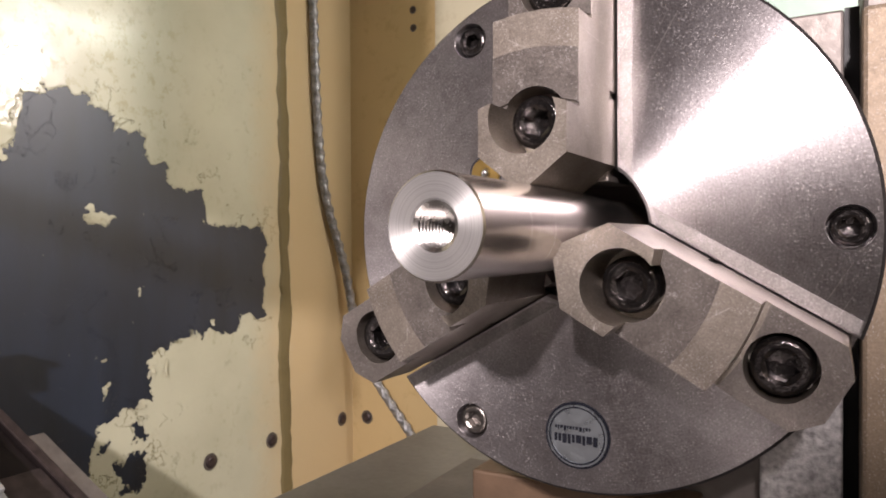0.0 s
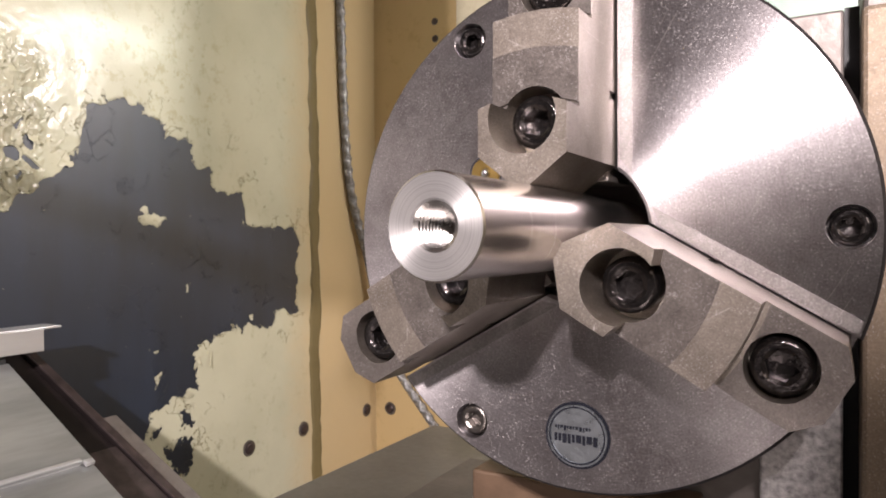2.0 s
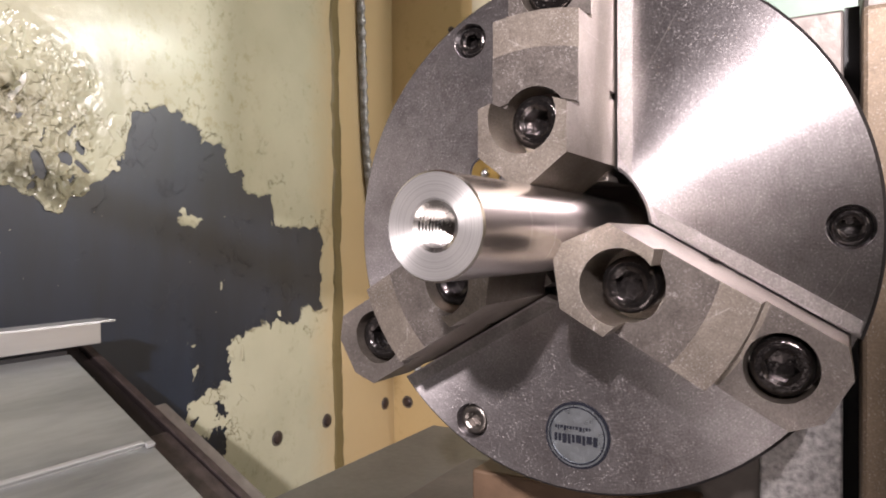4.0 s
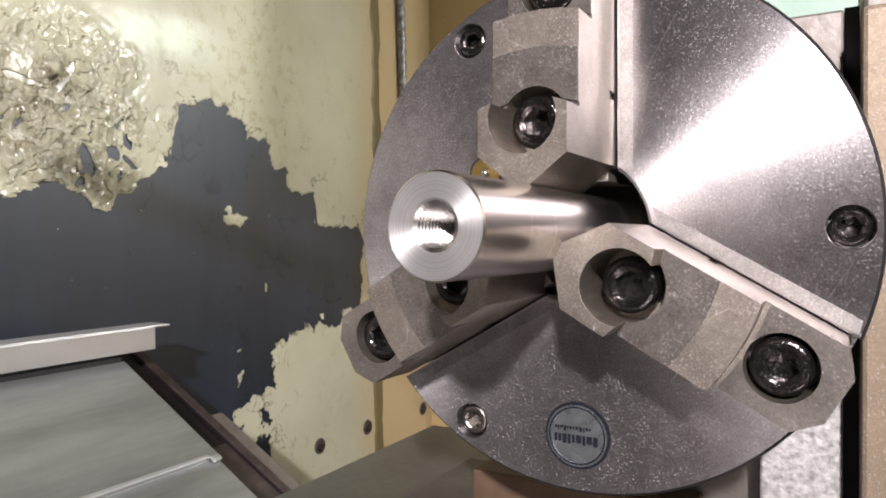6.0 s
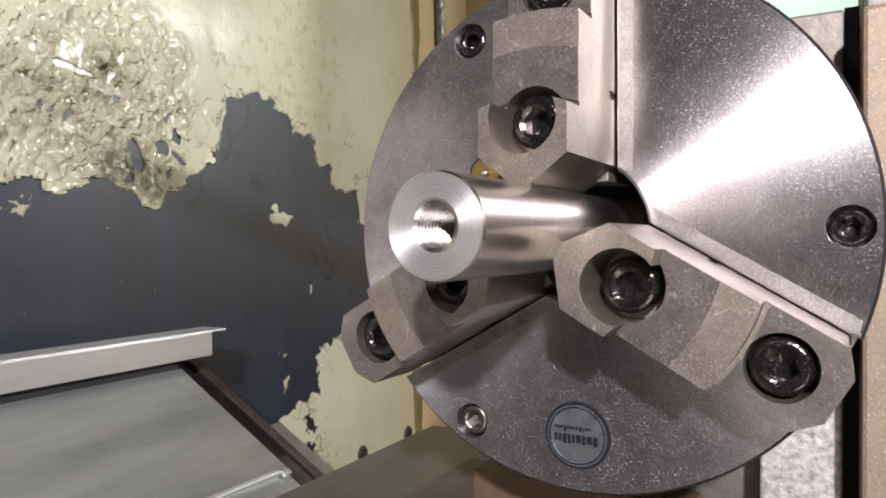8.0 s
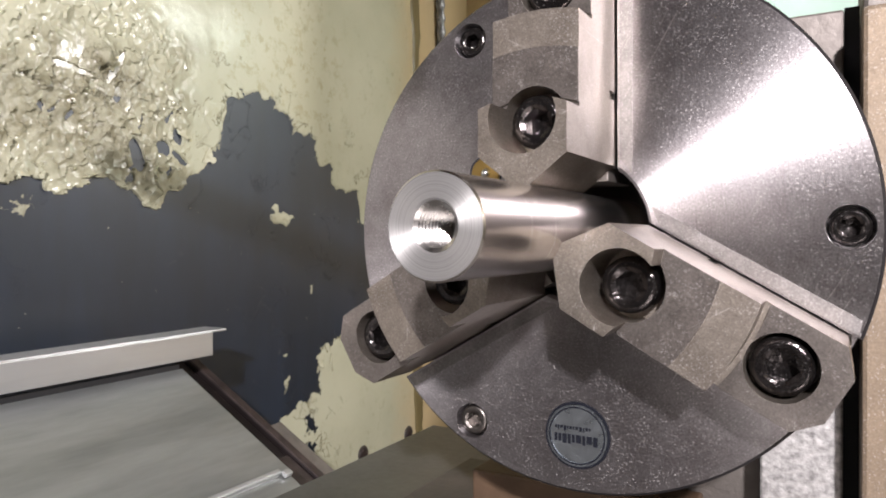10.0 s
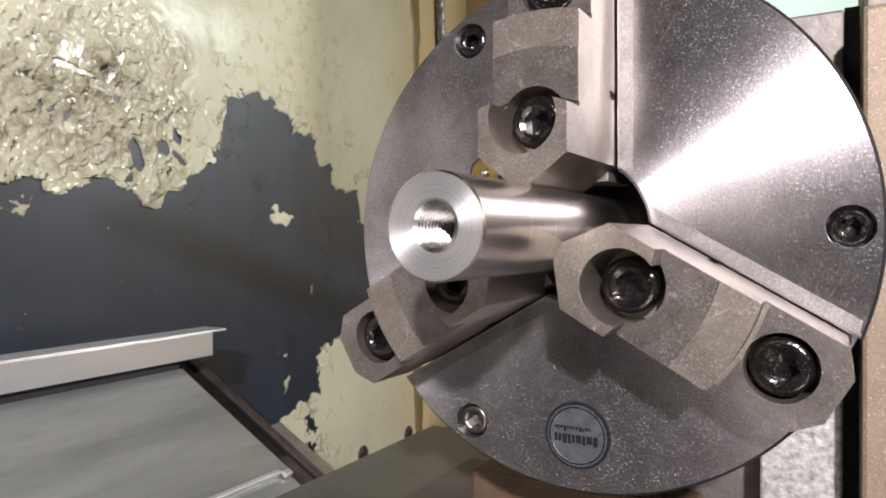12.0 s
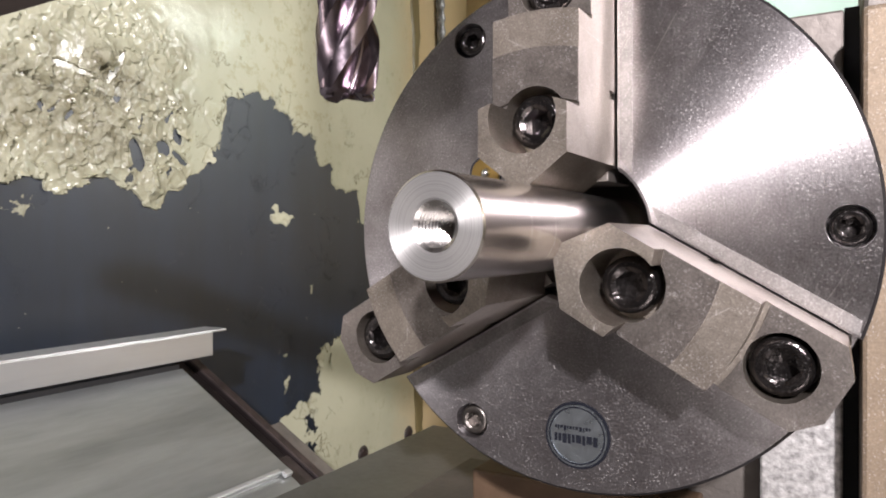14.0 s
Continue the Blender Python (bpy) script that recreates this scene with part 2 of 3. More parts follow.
def peeling(name, sheet=False):
    """Cream paint on dark primer, flaked off in one large ragged patch; sheet: the blistered paint alone."""
    m, nt, p = mat_nodes(name)
    tc = nt.nodes.new("ShaderNodeTexCoord")
    sep = nt.nodes.new("ShaderNodeSeparateXYZ")
    warp = nt.nodes.new("ShaderNodeTexNoise")
    warp.inputs["Scale"].default_value, warp.inputs["Detail"].default_value, warp.inputs["Roughness"].default_value = 26.0, 7.0, 0.68
    nt.links.new(tc.outputs["Object"], warp.inputs["Vector"])
    off = nt.nodes.new("ShaderNodeVectorMath")
    off.operation = "SUBTRACT"
    nt.links.new(warp.outputs["Color"], off.inputs[0])
    off.inputs[1].default_value = (0.5, 0.5, 0.5)
    sc = nt.nodes.new("ShaderNodeVectorMath")
    sc.operation = "SCALE"
    nt.links.new(off.outputs[0], sc.inputs[0])
    sc.inputs["Scale"].default_value = 0.075
    add = nt.nodes.new("ShaderNodeVectorMath")
    add.operation = "ADD"
    nt.links.new(tc.outputs["Object"], add.inputs[0])
    nt.links.new(sc.outputs[0], add.inputs[1])
    nt.links.new(add.outputs[0], sep.inputs[0])
    Y, Z = sep.outputs[1], sep.outputs[2]

    def ball(cy, cz, ry, rz):
        a = math_node(nt, "DIVIDE", math_node(nt, "SUBTRACT", Y, cy), ry)
        b = math_node(nt, "DIVIDE", math_node(nt, "SUBTRACT", Z, cz), rz)
        d = math_node(nt, "SQRT", math_node(nt, "ADD", math_node(nt, "MULTIPLY", a, a), math_node(nt, "MULTIPLY", b, b)))
        return math_node(nt, "MULTIPLY", math_node(nt, "SUBTRACT", d, 1.0), min(ry, rz))

    def slab(y0, y1, z0, z1):
        a = math_node(nt, "SUBTRACT", math_node(nt, "ABSOLUTE", math_node(nt, "SUBTRACT", Y, (y0 + y1) / 2)), (y1 - y0) / 2)
        b = math_node(nt, "SUBTRACT", math_node(nt, "ABSOLUTE", math_node(nt, "SUBTRACT", Z, (z0 + z1) / 2)), (z1 - z0) / 2)
        return math_node(nt, "MAXIMUM", a, b)

    bare = slab(-0.8, 0.46, -0.45, 0.030)
    bare = math_node(nt, "MINIMUM", bare, slab(-0.8, 0.330, -0.45, 0.150))
    for s in (slab(0.365, 0.50, -0.24, 0.172), slab(0.40, 0.46, 0.15, 0.186), slab(0.46, 0.545, -0.165, 0.145), slab(0.5, 0.58, -0.16, 0.112),
              slab(0.55, 0.645, -0.150, 0.076), slab(0.60, 0.776, -0.128, 0.022), slab(0.30, 0.38, 0.0, 0.110), slab(0.64, 0.72, -0.146, 0.0),
              slab(0.44, 0.552, -0.232, -0.1), slab(0.508, 0.54, -0.35, -0.30), ball(0.528, -0.269, 0.009, 0.016), ball(0.500, -0.318, 0.010, 0.007), ball(0.476, -0.285, 0.006, 0.006)):
        bare = math_node(nt, "MINIMUM", bare, s)
    # paint left standing
    for s in (ball(0.473, 0.029, 0.017, 0.010), ball(0.116, 0.031, 0.0035, 0.005), ball(0.474, -0.203, 0.006, 0.006), ball(0.530, -0.071, 0.0045, 0.0045), ball(0.475, -0.160, 0.004, 0.004)):
        bare = math_node(nt, "MAXIMUM", bare, math_node(nt, "MULTIPLY", s, -1.0))
    mask = 0.0 if sheet else math_node(nt, "LESS_THAN", bare, 0.0)

    lumps = node(nt, "ShaderNodeTexVoronoi", Scale=52.0, feature="SMOOTH_F1")
    nt.links.new(tc.outputs["Object"], lumps.inputs["Vector"])
    zone = math_node(nt, "MULTIPLY", math_node(nt, "ADD", slab(-0.3, 0.335, 0.0, 0.25), math_node(nt, "MULTIPLY", math_node(nt, "SUBTRACT", noise_tex(nt, 14.0, 3.0), 0.5), 0.25)), -9.0, True)
    curl = noise_tex(nt, 62.0, 1.6, 0.5)
    crack = node(nt, "ShaderNodeTexVoronoi", Scale=30.0, feature="DISTANCE_TO_EDGE")
    nt.links.new(add.outputs[0], crack.inputs["Vector"])
    near = math_node(nt, "SUBTRACT", 1.0, math_node(nt, "MULTIPLY", math_node(nt, "ABSOLUTE", bare), 14.0), True)
    crackline = math_node(nt, "MULTIPLY", math_node(nt, "LESS_THAN", crack.outputs["Distance"], 0.022),
                          math_node(nt, "MAXIMUM", math_node(nt, "GREATER_THAN", noise_tex(nt, 17.0, 3.0), 0.56), 0.0))
    crackline = math_node(nt, "MULTIPLY", crackline, near)

    paint = ramp(nt, noise_tex(nt, 4.0, 5.0), [(0.3, (0.455, 0.45, 0.325)), (0.7, (0.59, 0.585, 0.44))])
    grime = ramp(nt, noise_tex(nt, 55.0, 6.0, 0.75), [(0.34, (0.45, 0.40, 0.28)), (0.47, (1, 1, 1))])
    dirt = math_node(nt, "MULTIPLY", math_node(nt, "SUBTRACT", noise_tex(nt, 7.0, 4.0), 0.46), 4.0, True)
    paint = mixc(nt, math_node(nt, "MULTIPLY", dirt, 0.6), paint, grime, "MULTIPLY")
    old = math_node(nt, "MULTIPLY", slab(0.32, 0.64, 0.12, 0.36), -14.0, True)
    old = math_node(nt, "MULTIPLY", old, math_node(nt, "MULTIPLY", math_node(nt, "SUBTRACT", noise_tex(nt, 48.0, 5.0, 0.66), 0.525), 9.0, True))
    paint = mixc(nt, math_node(nt, "MULTIPLY", old, 0.45), paint, (0.33, 0.27, 0.13))
    paint = mixc(nt, math_node(nt, "MULTIPLY", crackline, 0.8), paint, (0.16, 0.14, 0.07))
    soil = ramp(nt, noise_tex(nt, 70.0, 5.0, 0.7), [(0.36, (0.42, 0.39, 0.34)), (0.56, (0.70, 0.68, 0.68))])
    paint = mixc(nt, zone, paint, soil, "MULTIPLY")
    # warm light near the corner, put into the paint as a tan gradient
    tan = math_node(nt, "MULTIPLY", math_node(nt, "SUBTRACT", Y, 0.735), 9.0, True)
    paint = mixc(nt, tan, paint, (0.60, 0.47, 0.275))
    primer = ramp(nt, noise_tex(nt, 6.0, 6.0, 0.6, stretch=(1, 3.0, 0.6)), [(0.3, (0.005, 0.010, 0.020)), (0.7, (0.012, 0.022, 0.043))])
    specks = math_node(nt, "GREATER_THAN", noise_tex(nt, 160.0, 2.0, 0.4), 0.80)
    primer = mixc(nt, specks, primer, (0.5, 0.48, 0.36))
    nt.links.new(mixc(nt, mask, paint, primer), p.inputs["Base Color"])
    rough = math_node(nt, "ADD", math_node(nt, "MULTIPLY", noise_tex(nt, 30.0), 0.10), 0.13)
    rough = math_node(nt, "ADD", rough, math_node(nt, "MULTIPLY", mask, 0.33))
    rough = math_node(nt, "ADD", rough, math_node(nt, "MULTIPLY", math_node(nt, "MULTIPLY", zone, math_node(nt, "SUBTRACT", 1.0, mask)), math_node(nt, "MULTIPLY", math_node(nt, "SUBTRACT", noise_tex(nt, 26.0, 3.0), 0.42), 1.4, True)))
    nt.links.new(rough, p.inputs["Roughness"])
    nt.links.new(math_node(nt, "ADD", math_node(nt, "MULTIPLY", mask, 0.85), math_node(nt, "MULTIPLY", math_node(nt, "SUBTRACT", math_node(nt, "SUBTRACT", 1.0, mask), math_node(nt, "MULTIPLY", zone, 0.7), True), 0.45)), p.inputs["Coat Weight"])
    nt.links.new(math_node(nt, "ADD", math_node(nt, "MULTIPLY", mask, 0.20), 0.16), p.inputs["Coat Roughness"])
    step = math_node(nt, "MULTIPLY", math_node(nt, "MULTIPLY", bare, 350.0, True), 0.0006)
    relief = math_node(nt, "ADD", math_node(nt, "MULTIPLY", lumps.outputs["Distance"], 0.0004), math_node(nt, "MULTIPLY", curl, 0.0009))
    relief = math_node(nt, "MULTIPLY", relief, math_node(nt, "MULTIPLY", zone, math_node(nt, "SUBTRACT", 1.0, mask)))
    cr = math_node(nt, "MULTIPLY", crackline, -0.0008)
    fine = math_node(nt, "MULTIPLY", math_node(nt, "MULTIPLY", noise_tex(nt, 30.0, 4.0), 0.0007), math_node(nt, "SUBTRACT", 1.0, mask))
    h = math_node(nt, "ADD", math_node(nt, "ADD", step, relief), math_node(nt, "ADD", fine, cr))
    b = node(nt, "ShaderNodeBump", Strength=1.0, Distance=1.0)
    nt.links.new(h, b.inputs["Height"])
    nt.links.new(b.outputs[0], p.inputs["Normal"])
    nt.links.new(b.outputs[0], p.inputs["Coat Normal"])
    return m


PEEL = peeling("peeling_cream_paint")
BLISTER = peeling("blistered_cream_paint", True)


# ---------------------------------------------------------------- mesh helpers
def part(name, bm, material, parent=None, label="", smooth=False):
    me = bpy.data.meshes.new(name)
    bmesh.ops.recalc_face_normals(bm, faces=bm.faces)
    bm.to_mesh(me)
    bm.free()
    me.materials.append(material)
    if smooth:
        for f in me.polygons:
            f.use_smooth = True
        me.set_sharp_from_angle(angle=radians(32))
        for f in me.polygons:
            if abs(f.normal.y) > 0.9999:
                f.use_smooth = False
    ob = new(name, me)
    ob.parent = parent
    if label:
        ob["label"] = label
    return ob


def empty(name, label, category, group=""):
    return tagged(new(name), label, category, group)


def box(x0, x1, y0, y1, z0, z1, bevel=0.0, bm=None):
    bm = bm or bmesh.new()
    r = bmesh.ops.create_cube(bm, size=1.0, matrix=Matrix.Translation(((x0 + x1) / 2, (y0 + y1) / 2, (z0 + z1) / 2)) @ Matrix.Diagonal((x1 - x0, y1 - y0, z1 - z0, 1)))
    if bevel:
        edges = {e for v in r["verts"] for e in v.link_edges}
        bmesh.ops.bevel(bm, geom=list(edges), offset=bevel, segments=2, affect="EDGES", profile=0.5)
    return bm


def lathe(profile, n=96, bm=None, m=None):
    """Turns (radius, y) pairs about the Y axis; the ends close where the radius is 0."""
    bm = bm or bmesh.new()
    m = m or Matrix()
    rings = []
    for r, y in profile:
        if r <= 0:
            rings.append([bm.verts.new(m @ Vector((0, y, 0)))])
        else:
            rings.append([bm.verts.new(m @ Vector((r * math.cos(2 * math.pi * i / n), y, r * math.sin(2 * math.pi * i / n)))) for i in range(n)])
    for a, b in zip(rings, rings[1:]):
        for i in range(n):
            j = (i + 1) % n
            if len(a) == 1 and len(b) == 1:
                continue
            if len(a) == 1:
                bm.faces.new((a[0], b[i], b[j]))
            elif len(b) == 1:
                bm.faces.new((a[i], a[j], b[0]))
            else:
                bm.faces.new((a[i], a[j], b[j], b[i]))
    return bm


def prism(points, y0, y1, bm=None, m=None):
    """Extrudes an outline in the x-z plane from y0 to y1."""
    bm = bm or bmesh.new()
    m = m or Matrix()
    a = [bm.verts.new(m @ Vector((x, y0, z))) for x, z in points]
    b = [bm.verts.new(m @ Vector((x, y1, z))) for x, z in points]
    bm.faces.new(a)
    bm.faces.new(b[::-1])
    n = len(points)
    for i in range(n):
        j = (i + 1) % n
        bm.faces.new((a[i], b[i], b[j], a[j]))
    return bm


def carved(bm, cuts, bevel=0.0):
    """A mesh with the solids of cuts taken away; edges softly broken."""
    def tmp(b):
        bmesh.ops.recalc_face_normals(b, faces=b.faces)
        me = bpy.data.meshes.new("tmp")
        b.to_mesh(me)
        b.free()
        return new("tmp", me)
    base = tmp(bm)
    others = []
    for c in cuts:
        o = tmp(c)
        others.append(o)
        mod = base.modifiers.new("c", "BOOLEAN")
        mod.operation, mod.object, mod.solver = "DIFFERENCE", o, "EXACT"
    if bevel:
        mod = base.modifiers.new("b", "BEVEL")
        mod.width, mod.segments, mod.limit_method, mod.angle_limit = bevel, 2, "ANGLE", radians(35)
    bpy.context.view_layer.update()
    me = bpy.data.meshes.new_from_object(base.evaluated_get(bpy.context.evaluated_depsgraph_get()))
    out = bmesh.new()
    out.from_mesh(me)
    for o in (base, *others):
        d = o.data
        bpy.data.objects.remove(o)
        bpy.data.meshes.remove(d)
    bpy.data.meshes.remove(me)
    return out


# ---------------------------------------------------------------- enclosure
WX, BY = -0.583, 1.02


def seam_strip(y0, y1):
    """An olive brown strip down the wall, with an uneven width."""
    rnd = random.Random(21)
    bm = bmesh.new()
    rows = []
    n = 150
    shift = wide = 0.0
    for k in range(n + 1):
        z = -0.75 + 2.04 * k / n
        shift = 0.8 * shift + rnd.uniform(-0.0022, 0.0022)
        wide = 0.75 * wide + rnd.uniform(-0.002, 0.002)
        a, b = y0 + shift - wide, y1 + shift + wide
        rows.append([bm.verts.new(p) for p in ((WX, a, z), (WX + 0.0025, a + 0.004, z), (WX + 0.003, (a + b) / 2, z), (WX + 0.0025, b - 0.004, z), (WX, b, z))])
    for lo, hi in zip(rows, rows[1:]):
        for i in range(4):
            bm.faces.new((lo[i], lo[i + 1], hi[i + 1], hi[i]))
    bm.faces.new(rows[0])
    bm.faces.new(rows[-1][::-1])
    return bm


def enclosure():
    # unseen wall piece, made dark so that the chuck face reflects less
    w = part("wall_left_front", box(WX - 0.02, WX, -1.4, -0.30, -0.75, 1.3), GREY_WALL)
    tagged(w, "unseen dark grey side wall that keeps reflections dark", "wall", kind="structure")
    w = part("wall_left", box(WX - 0.02, WX, -0.30, BY + 0.02, -0.75, 1.3), PEEL)
    tagged(w, "cream painted steel wall, paint flaked off dark primer", "wall", kind="structure")
    b = part("wall_back", box(WX, 1.0, BY, BY + 0.02, -0.75, 1.3), CREAM_WARM)
    tagged(b, "yellowed cream sheet-metal wall with screw holes", "wall", kind="structure")
    r = part("wall_right", box(1.0, 1.02, -1.4, BY + 0.02, -0.75, 1.3), CREAM)
    tagged(r, "cream painted sheet-metal wall", "wall", kind="structure")
    f = part("wall_front", box(WX, 1.0, -1.42, -1.4, -0.75, 1.3), GREY_WALL)
    tagged(f, "grey painted sheet-metal door wall", "wall", kind="structure")
    # unseen panel, added to keep the door lamp off the lower right
    d = part("wall_light_blocker", box(0.421, 1.0, -0.76, -0.74, -0.75, 0.336), GREY_WALL)
    tagged(d, "unseen grey panel that blocks the door lamp", "wall", kind="structure")
    c = part("ceiling", box(WX - 0.02, 1.02, -1.42, BY + 0.02, 1.3, 1.32), GREY_WALL)
    tagged(c, "grey painted sheet-metal roof", "ceiling", kind="structure")
    g = part("floor", box(WX - 0.02, 1.02, -1.42, BY + 0.02, -0.77, -0.75), RAIL)
    tagged(g, "dark oily steel chip pan floor", "floor", kind="structure")
    s = part("trim", seam_strip(0.811, 0.838), SEAM_OLIVE)
    tagged(s, "olive brown vertical seam strip on wall", "trim", kind="structure")
    p = part("trim", box(-0.385, -0.22, BY - 0.006, BY, -0.75, 1.29, 0.002), CREAM)
    tagged(p, "raised cream cover panel on wall", "trim", kind="structure")
    k = part("column_cover", box(-0.10, 0.44, 0.955, BY, 0.16, 1.0, 0.004), MINT)
    tagged(k, "pale mint painted sheet-metal column cover on the back wall", "cover")


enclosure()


def screw_hole(m):
    ob = empty("screw_hole", "dark oily screw head in the wall", "screw", "wall screws")
    part("head", lathe([(0, -0.004), (0.006, -0.004), (0.009, -0.0025), (0.010, 0.0)], 20), RUST, ob, smooth=True)
    part("washer", lathe([(0.0, -0.0012), (0.013, -0.0012), (0.0135, 0.0)], 20), CAST_DARK, ob)
    ob.matrix_world = m
    return ob


first = screw_hole(pose(WX, 0.655, -0.347, 0, 0, 90))
for y, z in ((0.790, -0.347), (0.985, -0.354)):
    copy_thing(first, pose(WX, y, z, 0, 0, 90))
copy_thing(first, pose(-0.548, BY, -0.354))
small = screw_hole(pose(-0.436, BY, 0.430))
small.scale = (0.55, 0.55, 0.55)
copy_thing(small, pose(-0.435, BY, 0.396))


def smooth_noise(rng, y, z, cell):
    """Value noise over the wall, cell metres to the lattice step."""
    table = rng.uniform(-1, 1, (257, 257))
    a, b = y / cell + 120.0, z / cell + 120.0
    i, j = np.floor(a).astype(int), np.floor(b).astype(int)
    u, v = a - i, b - j
    u, v = u * u * (3 - 2 * u), v * v * (3 - 2 * v)
    i, j = i % 256, j % 256
    return (table[i, j] * (1 - u) + table[i + 1, j] * u) * (1 - v) + (table[i, j + 1] * (1 - u) + table[i + 1, j + 1] * u) * v


def blistered_paint():
    """The layer of paint that has crazed into curled shards and hangs ragged over the bare primer."""
    rng = np.random.default_rng(11)
    step = 0.0014
    ys, zs = np.arange(-0.16, 0.395, step), np.arange(0.025, 0.40, step)
    Y, Z = np.meshgrid(ys, zs, indexing="ij")
    ragged = 0.0045 * smooth_noise(rng, Y, Z, 0.012) + 0.0022 * smooth_noise(rng, Y, Z, 0.004)
    low = np.interp(Y, (-0.16, 0.06, 0.10, 0.132, 0.156, 0.182, 0.209, 0.238, 0.264, 0.273, 0.280, 0.300, 0.328, 0.345, 0.358, 0.372),
                    (0.050, 0.050, 0.053, 0.058, 0.043, 0.055, 0.062, 0.053, 0.031, 0.031, 0.051, 0.058, 0.078, 0.096, 0.114, 0.150))
    inside = np.minimum((Z - low) * 0.8, np.minimum(0.370 - Y, 0.385 - Z)) + ragged * np.clip((0.372 - Z) * 60, 0, 1)
    inside = np.minimum(inside, 0.385 - Z)
    # shards: each cell of a stretched lattice lies at its own tilt
    count = 3900
    cy, cz = rng.uniform(-0.17, 0.40, count), rng.uniform(0.02, 0.41, count)
    turn, long = rng.uniform(0.3, 1.9, count), rng.uniform(1.2, 2.4, count)
    tilt_y, tilt_z = rng.normal(0, 0.16, count), rng.normal(0, 0.16, count)
    lift, curl = rng.uniform(0, 0.0016, count), rng.normal(6.0, 12.0, count)
    wy, wz = Y + 0.006 * smooth_noise(rng, Y, Z, 0.013), Z + 0.006 * smooth_noise(rng, Y, Z, 0.013)
    best = np.full(Y.shape, 9.0)
    shard = np.zeros(Y.shape, int)
    for k in range(count):
        a0, a1 = np.searchsorted(ys, (cy[k] - 0.03, cy[k] + 0.03))
        b0, b1 = np.searchsorted(zs, (cz[k] - 0.03, cz[k] + 0.03))
        dy, dz = wy[a0:a1, b0:b1] - cy[k], wz[a0:a1, b0:b1] - cz[k]
        p, q = dy * math.cos(turn[k]) + dz * math.sin(turn[k]), -dy * math.sin(turn[k]) + dz * math.cos(turn[k])
        d = np.hypot(p / long[k], q)
        near = d < best[a0:a1, b0:b1]
        best[a0:a1, b0:b1][near] = d[near]
        shard[a0:a1, b0:b1][near] = k
    dy, dz = Y - cy[shard], Z - cz[shard]
    rough = lift[shard] + tilt_y[shard] * dy + tilt_z[shard] * dz + curl[shard] * (dy * dy + dz * dz)
    rough = rough + 0.0016 * smooth_noise(rng, Y, Z, 0.022) + 0.0007 * smooth_noise(rng, Y, Z, 0.006)
    zone = np.clip((0.335 - Y + 0.03 * smooth_noise(rng, Y, Z, 0.03)) / 0.05, 0.08, 1) * np.clip((0.285 - Z + 0.5 * (0.22 - Y) * (Y > 0.22)) / 0.05, 0.0, 1)
    calm = np.clip(np.hypot(Y - 0.170, (Z - 0.192) * 1.2) / 0.034, 0.3, 1)
    height = 0.0006 + zone * np.clip(0.0013 + 0.80 * calm * rough, 0.0002, 0.0085)
    # shards that have dropped out
    gone = (rng.uniform(0, 1, count) < 0.020)[shard] & (zone > 0.5)
    inside = np.where(gone, -step * 0.4, inside)
    for hy, hz, ry, rz, lean in ((0.244, 0.090, 0.0075, 0.019, 0.35), (0.278, 0.101, 0.010, 0.008, -0.4), (0.219, 0.180, 0.0055, 0.020, -0.55), (0.222, 0.152, 0.005, 0.011, -0.4),
                                 (0.300, 0.093, 0.013, 0.004, -0.6), (0.298, 0.118, 0.006, 0.009, 0.5), (0.168, 0.171, 0.020, 0.003, -0.15)):
        p, q = (Y - hy) * math.cos(lean) + (Z - hz) * math.sin(lean), -(Y - hy) * math.sin(lean) + (Z - hz) * math.cos(lean)
        inside = np.minimum(inside, (np.hypot(p / ry, q / rz) - 1) * min(ry, rz) + 0.3 * ragged)
    # paint stands up round the large broken place
    height = height + 0.010 * np.exp(-((Y - 0.205) / 0.012) ** 2 - ((Z - 0.186) / 0.014) ** 2) + 0.006 * np.exp(-((Y - 0.262) / 0.010) ** 2 - ((Z - 0.062) / 0.020) ** 2)
    # thin out to nothing where the sheet runs into sound paint
    height = height * np.clip((0.380 - Z) / 0.04, 0.02, 1) * np.where(Z > 0.166, np.clip((0.362 - Y) / 0.03, 0.08, 1), 1)
    gy, gz = np.gradient(inside, step)
    size = np.maximum(np.hypot(gy, gz), 0.5)
    move = np.where(inside < 0, np.clip(-inside, 0, step * 0.9), 0.0)
    PY, PZ = Y + gy / size * move, Z + gz / size * move
    PX = WX + np.where(inside < 0, 0.0001, height)
    ok = inside > 0
    keep = ok[:-1, :-1] | ok[1:, :-1] | ok[:-1, 1:] | ok[1:, 1:]
    index = np.arange(Y.size).reshape(Y.shape)
    quads = np.stack([index[:-1, :-1], index[1:, :-1], index[1:, 1:], index[:-1, 1:]], -1)[keep]
    used, quads = np.unique(quads, return_inverse=True)
    me = bpy.data.meshes.new("blistered_paint")
    me.from_pydata(np.stack([PX, PY, PZ], -1).reshape(-1, 3)[used].tolist(), [], quads.reshape(-1, 4).tolist())
    me.materials.append(BLISTER)
    for f in me.polygons:
        f.use_smooth = True
    me.set_sharp_from_angle(angle=radians(38))
    tagged(new("blistered_paint", me), "lumpy cracked cream paint layer peeling off the steel wall", "peeling paint", kind="stuff")


blistered_paint()


